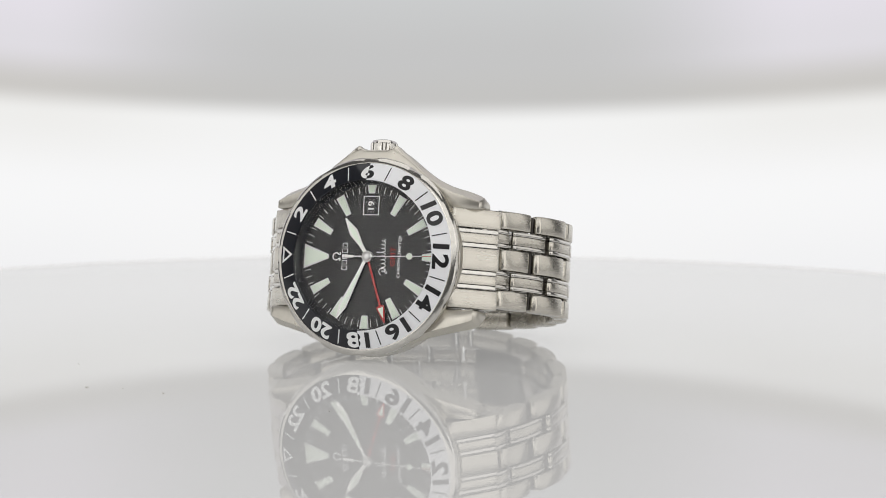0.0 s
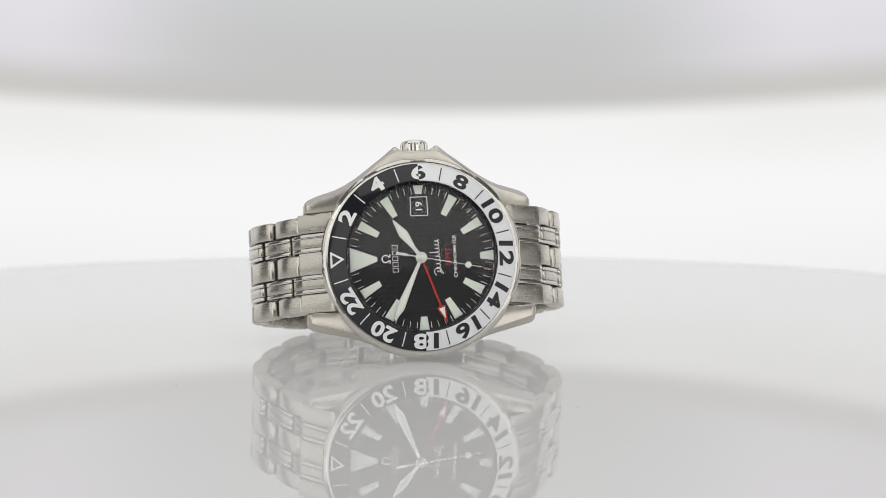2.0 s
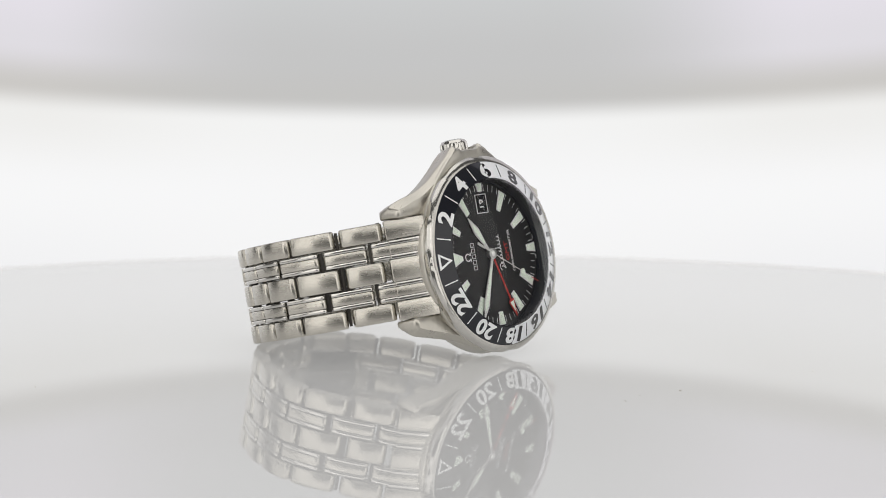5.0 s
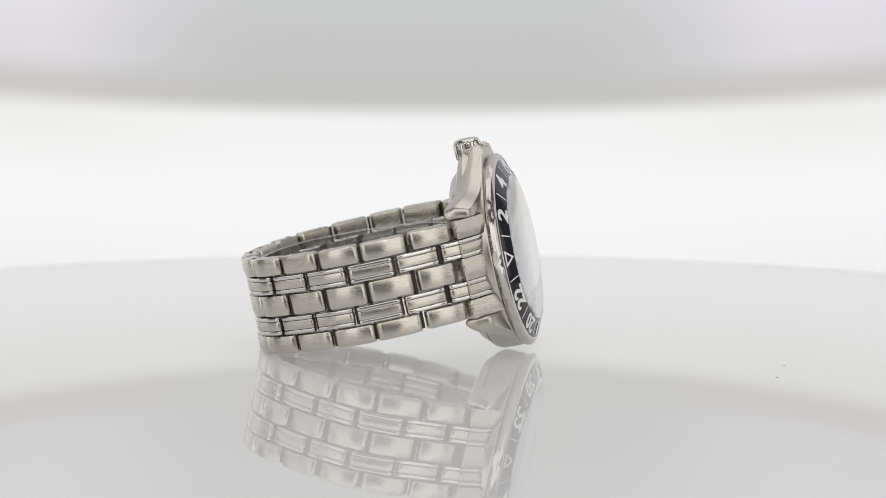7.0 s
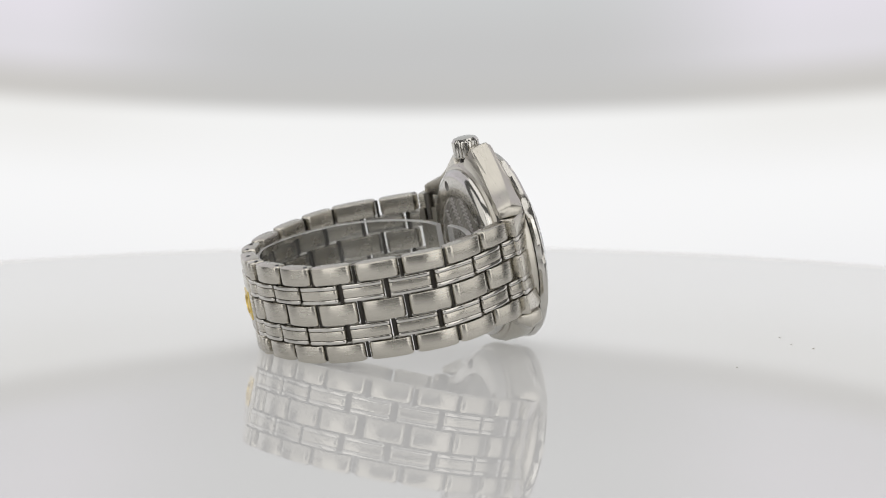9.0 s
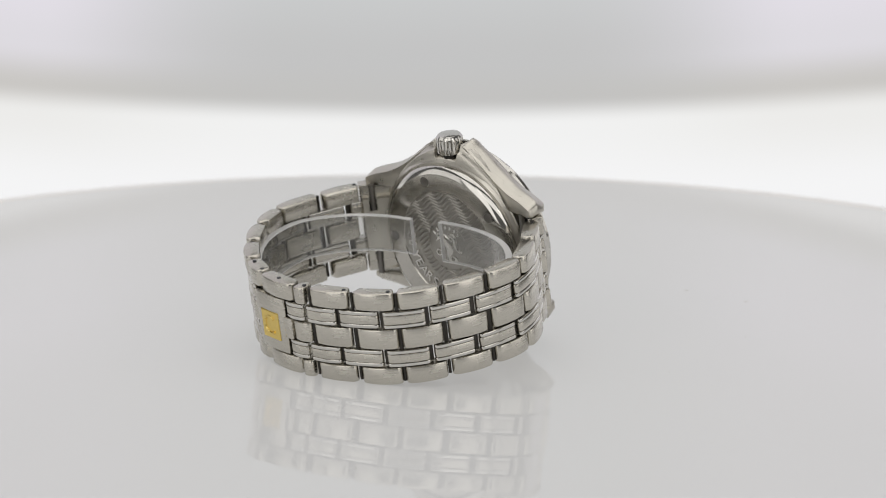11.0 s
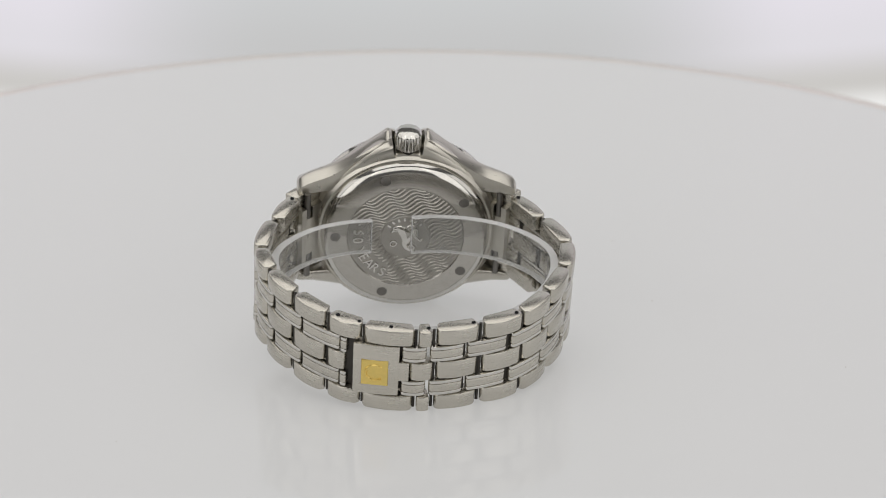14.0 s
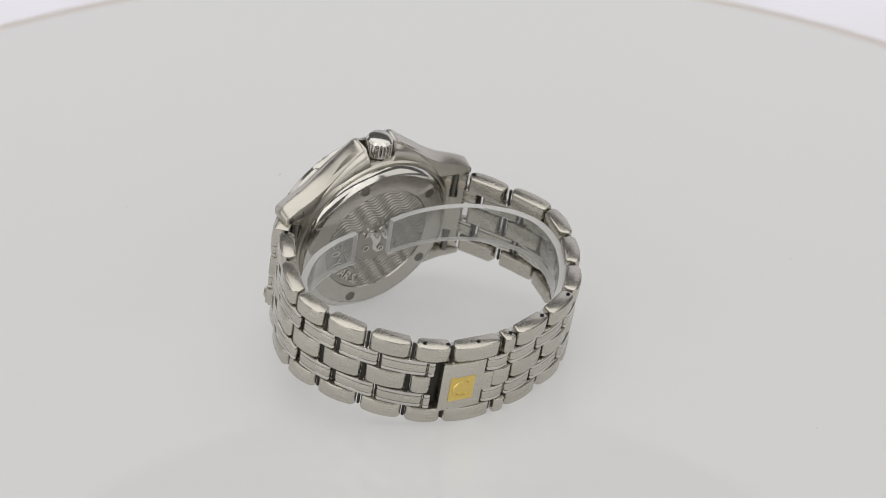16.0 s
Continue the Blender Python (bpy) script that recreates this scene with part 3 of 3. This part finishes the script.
def smooth_path(points, n=24):
    p = [Vector(q) for q in points]
    p = [2 * p[0] - p[1]] + p + [2 * p[-1] - p[-2]]
    out = []
    for i in range(1, len(p) - 2):
        for k in range(n):
            t = k / n
            out.append(0.5 * ((2 * p[i]) + (p[i + 1] - p[i - 1]) * t + (2 * p[i - 1] - 5 * p[i] + 4 * p[i + 1] - p[i + 2]) * t * t + (3 * p[i] - p[i - 1] - 3 * p[i + 1] + p[i + 2]) * t ** 3))
    return out + [p[-2]]


PATH_POINTS = smooth_path(POINTS)
RUN = [0.0]
for a, b in zip(PATH_POINTS, PATH_POINTS[1:]):
    RUN.append(RUN[-1] + (b - a).length)


def along(s):
    k = min(max(int(np.searchsorted(RUN, s, side="right")) - 1, 0), len(RUN) - 2)
    u = (s - RUN[k]) / (RUN[k + 1] - RUN[k])
    return PATH_POINTS[k].lerp(PATH_POINTS[k + 1], u)


def run_of(y, z):
    q = Vector((y, z))
    k = min(range(len(PATH_POINTS)), key=lambda i: (PATH_POINTS[i] - q).length)
    return RUN[k]


def link_place(s0, s1, sink=0.0):
    """The frame of a link between two runs: x across, y along, z out, at the outer face's middle."""
    a, b = along(s0), along(s1)
    t = (b - a).normalized()
    mid = (a + b) / 2
    n = Vector((t.y, -t.x))
    if n.dot(mid - Vector((0, -30))) < 0:
        n = -n
    peak = along((s0 + s1) / 2)
    mid = mid + n * (max(0.0, (peak - mid).dot(n)) * 0.6 - sink)
    along3, out3 = Vector((0, t.x, t.y)), Vector((0, n.x, n.y))
    x3 = along3.cross(out3)
    m = Matrix((x3, along3, out3)).transposed().to_4x4()
    u = max(0.0, (s0 + s1) / 2 / RUN[-1] - 0.55) / 0.45          # the strap's six o'clock side is shifted sideways to fit the camera's view
    m.translation = (0.85 * math.sin(min(u * 1.25, 1.0) * math.pi / 2) * (1.0 if u < 0.85 else 0.4), mid.x, mid.y)
    return m


def bar(length, x0, x1, thick, bulge=0.3, corner=0.9, lip=0.28, bm=None, index=0, taper=0.3):
    """A link block: face bulged along its length, ends rounded outside and tapered inside, sides chamfered."""
    h = length / 2
    c = min(corner, h * 0.4)
    taper, bulge = min(taper, h * 0.15), min(bulge, h * 0.14)
    prof = [(-h + taper + 0.3, -thick), (-h + taper, -thick + 0.3)]
    for k in range(6):
        a = radians(18 * k)
        prof.append((-h + c - c * math.cos(a), -c - bulge + c * math.sin(a) + bulge * 0.25 * k / 5))
    for k in range(1, 6):
        u = -1 + 2 * k / 6
        prof.append((u * (h - c), -bulge * 0.75 * u * u))
    prof += [(-y, z) for y, z in prof[7::-1]]
    cz = -thick / 2
    inset = [(y * (1 - lip / h), cz + (z - cz) * (1 - 2 * lip / thick)) for y, z in prof]
    mid = [(y * (1 - 0.3 * lip / h), cz + (z - cz) * (1 - 0.6 * lip / thick)) for y, z in prof]
    rows = [(x0, inset), (x0 + 0.3 * lip, mid), (x0 + lip, prof), (x1 - lip, prof), (x1 - 0.3 * lip, mid), (x1, inset)]
    return loft([[(x, y, z) for y, z in q] for x, q in rows], bm, index=index)


meshes = {}


def shared(kind, length):
    key = (kind, round(length * 5))
    if key not in meshes:
        n = round(length * 5) / 5
        if kind == "outer_link":
            meshes[key] = finish(kind, bar(n, -1.87, 1.87, 3.5, 0.5, 1.2, 0.42, taper=0.6), steel_brushed)
        elif kind == "center_link":
            meshes[key] = finish(kind, bar(n, -2.16, 2.16, 2.9, 0.5, 1.1, 0.32, taper=0.5), steel_brushed)
        else:
            bm = bar(n, -0.95, 0.95, 2.6, 0.35, 0.7, 0.16)
            bar(n, -1.8, -0.98, 2.45, 0.35, 0.6, 0.2, bm, 1)
            bar(n, 0.98, 1.8, 2.45, 0.35, 0.6, 0.2, bm, 1)
            meshes[key] = finish(kind, bm, [steel_brushed, steel_polished])
    return meshes[key]


def lay(kind, s0, s1, x, sink=0.0, gap=1.3):
    put(kind, shared(kind, s1 - s0 - gap), watch, link_place(s0, s1, sink) @ Matrix.Translation((x, 0, 0)))


OUT_X, IN_X = 8.15, 4.25
first = run_of(24.5, -8.6)
plus = [first] + [run_of(*q) for q in ((30.1, -17.2), (34.6, -26.7), (33.1, -36.5), (28.5, -45.4), (22.2, -52.9), (13.1, -56.8), (3.3, -59.1))]
clasp0, clasp1 = plus[-1] + 3.9, plus[-1] + 14.9
minus = [run_of(*q) for q in ((-18.8, -53.5), (-25.7, -46.6), (-30.9, -38.4), (-33.1, -30.0), (-30.0, -19.6), (-25.4, -10.6))]
clasp1 = min(clasp1, minus[0] - 7.4)


def make_bracelet():
    shift = 0.36
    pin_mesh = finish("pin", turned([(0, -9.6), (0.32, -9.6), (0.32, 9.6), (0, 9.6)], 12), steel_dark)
    cross = pose(0, 0, 0, 0, 90, 0)
    spans = list(zip(plus, plus[1:])) + [(plus[-1], clasp0), (clasp1, minus[0])] + list(zip(minus, minus[1:]))
    for s0, s1 in spans:
        for sx in (1, -1):
            lay("outer_link", s0, s1, sx * OUT_X)
        if abs(s0 - clasp1) > 0.01 and s0 != plus[-1]:
            lay("center_link", s0 + (0.7 if s0 == plus[0] else 0), s1 - (0.7 if s1 == minus[-1] else 0), 0, 0.1, 1.4)
    lay("center_link", clasp1 + 3.1, minus[0], 0, 0.1)
    lay("center_link", plus[-1], clasp0 + 1.2, 0, 0.1, 0.5)
    for chain, d in ((plus, 1), (minus, -1)):
        cuts = [a + shift * (b - a) if d > 0 else b - shift * (b - a) for a, b in zip(chain, chain[1:])]
        for s0, s1 in zip(cuts, cuts[1:]):
            for sx in (1, -1):
                lay("inner_link", s0, s1, sx * IN_X, 0.2, 1.35)
    # short pieces beside the end links and the clasp
    a, b = plus[0] - 4.0, plus[0] + shift * (plus[1] - plus[0])
    e, g = minus[-1] - shift * (minus[-1] - minus[-2]), minus[-1] + 4.0
    c = plus[-2] + shift * (plus[-1] - plus[-2])
    h = minus[0] + (1 - shift) * (minus[1] - minus[0])
    for s0, s1 in ((a, b), (e, g), (c, plus[-1] + 0.9), (plus[-1] + 1.4, clasp0 + 2.9), (clasp1 + 3.1, clasp1 + 4.9), (clasp1 + 4.9, h)):
        for sx in (1, -1):
            lay("inner_link", s0, s1, sx * IN_X, 0.2, 0.4)
    for s in plus[1:] + minus[:-1] + [clasp0, clasp1]:
        m = link_place(s - 1, s + 1, 1.7)
        put("pin", pin_mesh, watch, m @ cross)
    # knuckles, like the pins, are darkened to paint the shade between links
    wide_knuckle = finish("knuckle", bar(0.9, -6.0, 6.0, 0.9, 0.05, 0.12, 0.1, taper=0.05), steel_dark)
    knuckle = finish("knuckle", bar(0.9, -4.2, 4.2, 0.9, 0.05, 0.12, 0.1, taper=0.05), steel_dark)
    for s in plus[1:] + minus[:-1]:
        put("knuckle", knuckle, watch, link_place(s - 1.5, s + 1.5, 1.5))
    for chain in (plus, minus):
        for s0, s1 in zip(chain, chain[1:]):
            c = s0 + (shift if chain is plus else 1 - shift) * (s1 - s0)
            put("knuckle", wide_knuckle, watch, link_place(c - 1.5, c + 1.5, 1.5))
    # flat black discs on the links; the holes' dark is painted on
    hole = finish("pin_hole", turned([(0, 0), (0.42, 0), (0.42, 0.12), (0, 0.12)], 16), print_black)
    for s in (plus[-3] + 1.6, plus[-2] + 1.6, plus[-1] + 1.2, clasp0 + 5.2, clasp1 + 1.2, clasp1 + 6.2):
        put("pin_hole", hole, watch, link_place(s - 1, s + 1, 1.75) @ Matrix.Translation((OUT_X + 1.86, 0, 0)) @ cross)
    for s in (plus[0] + 1.4, minus[-1] - 1.4):
        put("pin_hole", hole, watch, link_place(s - 1, s + 1, 1.75) @ Matrix.Translation((OUT_X + 1.86, 0, 0)) @ cross)
    # end links: three raised bars between the lugs, on a plate
    for s0, s1, toward in ((0.2, plus[0], 1), (minus[-1], RUN[-1] - 0.2, -1)):
        m = link_place(s0, s1)
        n = s1 - s0
        end = part("end_link", bar(n - 0.4, -2.3, 2.3, 3.2, 0.1, 0.3, 0.2), steel_brushed, watch, "solid end link between the lugs", m=m)
        for sx in (-1, 1):
            part("side_bar", bar(n - 0.4, sx * 8.25 - 1.95, sx * 8.25 + 1.95, 3.2, 0.1, 0.3, 0.2), steel_brushed, end)
            part("middle_bar", bar(n - 1.0, sx * IN_X - 0.98, sx * IN_X + 0.98, 2.8, 0.1, 0.3, 0.15), steel_brushed, end, m=pose(0, 0, -0.1))
            for d in (-1.45, 1.45):
                part("polished_bar", bar(n - 1.0, sx * IN_X + d - 0.45, sx * IN_X + d + 0.45, 2.7, 0.1, 0.3, 0.15), steel_polished, end, m=pose(0, 0, -0.15))
        for y0, y1, w in ((-n / 2 - 1.0, n / 2 - 4.1, 7.2), (n / 2 - 4.1, n / 2 - 2.3, 4.5), (n / 2 - 2.3, n / 2 - 1.0, 7.2)):
            sec = [(y0, -2.6), (y1, -2.6), (y1, -4.6), (y0, -4.6)]
            part("inner_plate", loft([[(x, toward * y, z) for y, z in sec] for x in (-w, w)]), steel_case, end)
        part("spring_bar", turned([(0, -10.5), (0.7, -10.5), (0.7, 10.5), (0, 10.5)], 16), hole_dark, end, m=Matrix.Translation((0, toward * (n / 2 - 3.2), -3.9)) @ cross)


def make_clasp():
    m = link_place(clasp0, clasp1)
    n = clasp1 - clasp0
    plate = part("clasp", bar(n - 1.6, -6.1, 6.1, 2.6, 0.3, 0.3, 0.15), steel_brushed, watch, "folding clasp cover with a gold emblem plate", m=m @ Matrix.Translation((0, 2.4, 0)))
    part("clasp_tongue", bar(2.6, -2.3, 2.3, 2.4, 0.1, 0.25, 0.15), steel_brushed, plate, m=pose(0, -n / 2 + 0.1, -0.12))
    for sx in (1, -1):
        put("outer_link", shared("outer_link", n - 0.8), watch, m @ Matrix.Translation((sx * OUT_X, 0, 0)))
    # made-up near-black strip behind the clasp, paints the slots' shade
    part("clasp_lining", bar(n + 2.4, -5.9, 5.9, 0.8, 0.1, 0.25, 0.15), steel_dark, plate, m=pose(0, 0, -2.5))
    gp = part("gold_plate", slab([(-3.1, -2.75), (3.1, -2.75), (3.1, 2.75), (-3.1, 2.75)], -0.2, 0.12, bevel=0.15), gold, plate, "gold square emblem plate", m=pose(-0.6, 0.2, 0.02))
    # open ring emblem
    arc = [radians(48 + 264 * k / 28) for k in range(29)]
    bm = loft([[(r * math.sin(a), -r * math.cos(a), z) for r, z in ((1.5, 0.1), (1.68, 0.42), (2.0, 0.42), (2.18, 0.1))] for a in arc])
    part("emblem", bm, gold, gp)


def make_cuff():
    """Clear plastic strip inside the bracelet, open behind the case."""
    path = ((1.0, -14.2), (7, -13.8), (14, -14.8), (21.0, -17.6), (27.2, -23.0), (29.8, -29.2), (28.4, -37.4), (23.6, -45.3), (16.5, -51.7), (8.0, -54.7), (0.0, -55.4))
    full = list(path) + [(-0.95 * y, z) for y, z in path[::-1]][1:-2] + [(-7.5, -13.9)]
    pts = smooth_path(full, 6)
    rows = []
    for k, p in enumerate(pts):
        t = (pts[min(k + 1, len(pts) - 1)] - pts[max(k - 1, 0)]).normalized()
        u = min(1.0, max(0.0, (-14 - p.y) / 36))
        n = Vector((t.y, -t.x)) * (0.55 + 0.25 * math.sin(math.pi * u))
        top, low = (7.2 if p.x > 0 else 6.2) * (1 - u) + 8.5 * u, -1.8 + 0.4 * u
        rows.append([(x, p.x + s * n.x, p.y + s * n.y) for x, s in ((low, -1), (top, -1), (top, 1), (low, 1))])
    cuff = tagged(new("display_cuff"), "clear plastic display strip curled inside the bracelet", "display strip")
    sheet = part("sheet", loft(rows), plastic, cuff, angle=40)
    sheet.visible_shadow = False

    def edging(a, b, lift):
        return loft([[(r[a][0] + d, r[a][1] + (r[b][1] - r[a][1]) * k, r[a][2] + (r[b][2] - r[a][2]) * k) for d, k in ((-0.1, -0.03), (lift, 0.05), (lift, 0.95), (-0.1, 1.03))] for r in rows])
    part("upper_edge", edging(1, 2, 0.06), plastic_edge, cuff, "cut frosted edge of the plastic strip").visible_shadow = False
    part("lower_edge", edging(0, 3, -0.06), plastic_edge, cuff).visible_shadow = False
    for r in (rows[0], rows[-1]):
        mid = [Vector(p) for p in r]
        off = (Vector(rows[0][0]) - Vector(rows[1][0])).normalized() * 0.05 if r is rows[0] else (Vector(rows[-1][0]) - Vector(rows[-2][0])).normalized() * 0.05
        part("end_edge", loft([[tuple(p - off * 2) for p in mid], [tuple(p + off) for p in mid]]), plastic_edge, cuff).visible_shadow = False
    return cuff


make_case()
make_bezel()
make_dial()
seconds_hand = make_hands()
make_crystal()
make_crown()
make_back()
make_bracelet()
make_clasp()
cuff = make_cuff()


def motions():
    times = [0.5 * k for k in range(33)]
    turn = lambda t: pose(0, 0, 0, 0, 0, SPIN * (t - 1.5))
    walk(turntable, [(t, turn(t)) for t in times])
    walk(watch, [(t, turn(t) @ SET) for t in times])
    walk(cuff, [(t, turn(t) @ SET) for t in times])
    walk(seconds_hand, [(t, dial_turn((29.9 + t) / 5)) for t in times])          # sweeps six degrees a second
    # backdrop follows the camera's elevation to keep its place in the view
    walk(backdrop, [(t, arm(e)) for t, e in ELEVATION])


motions()
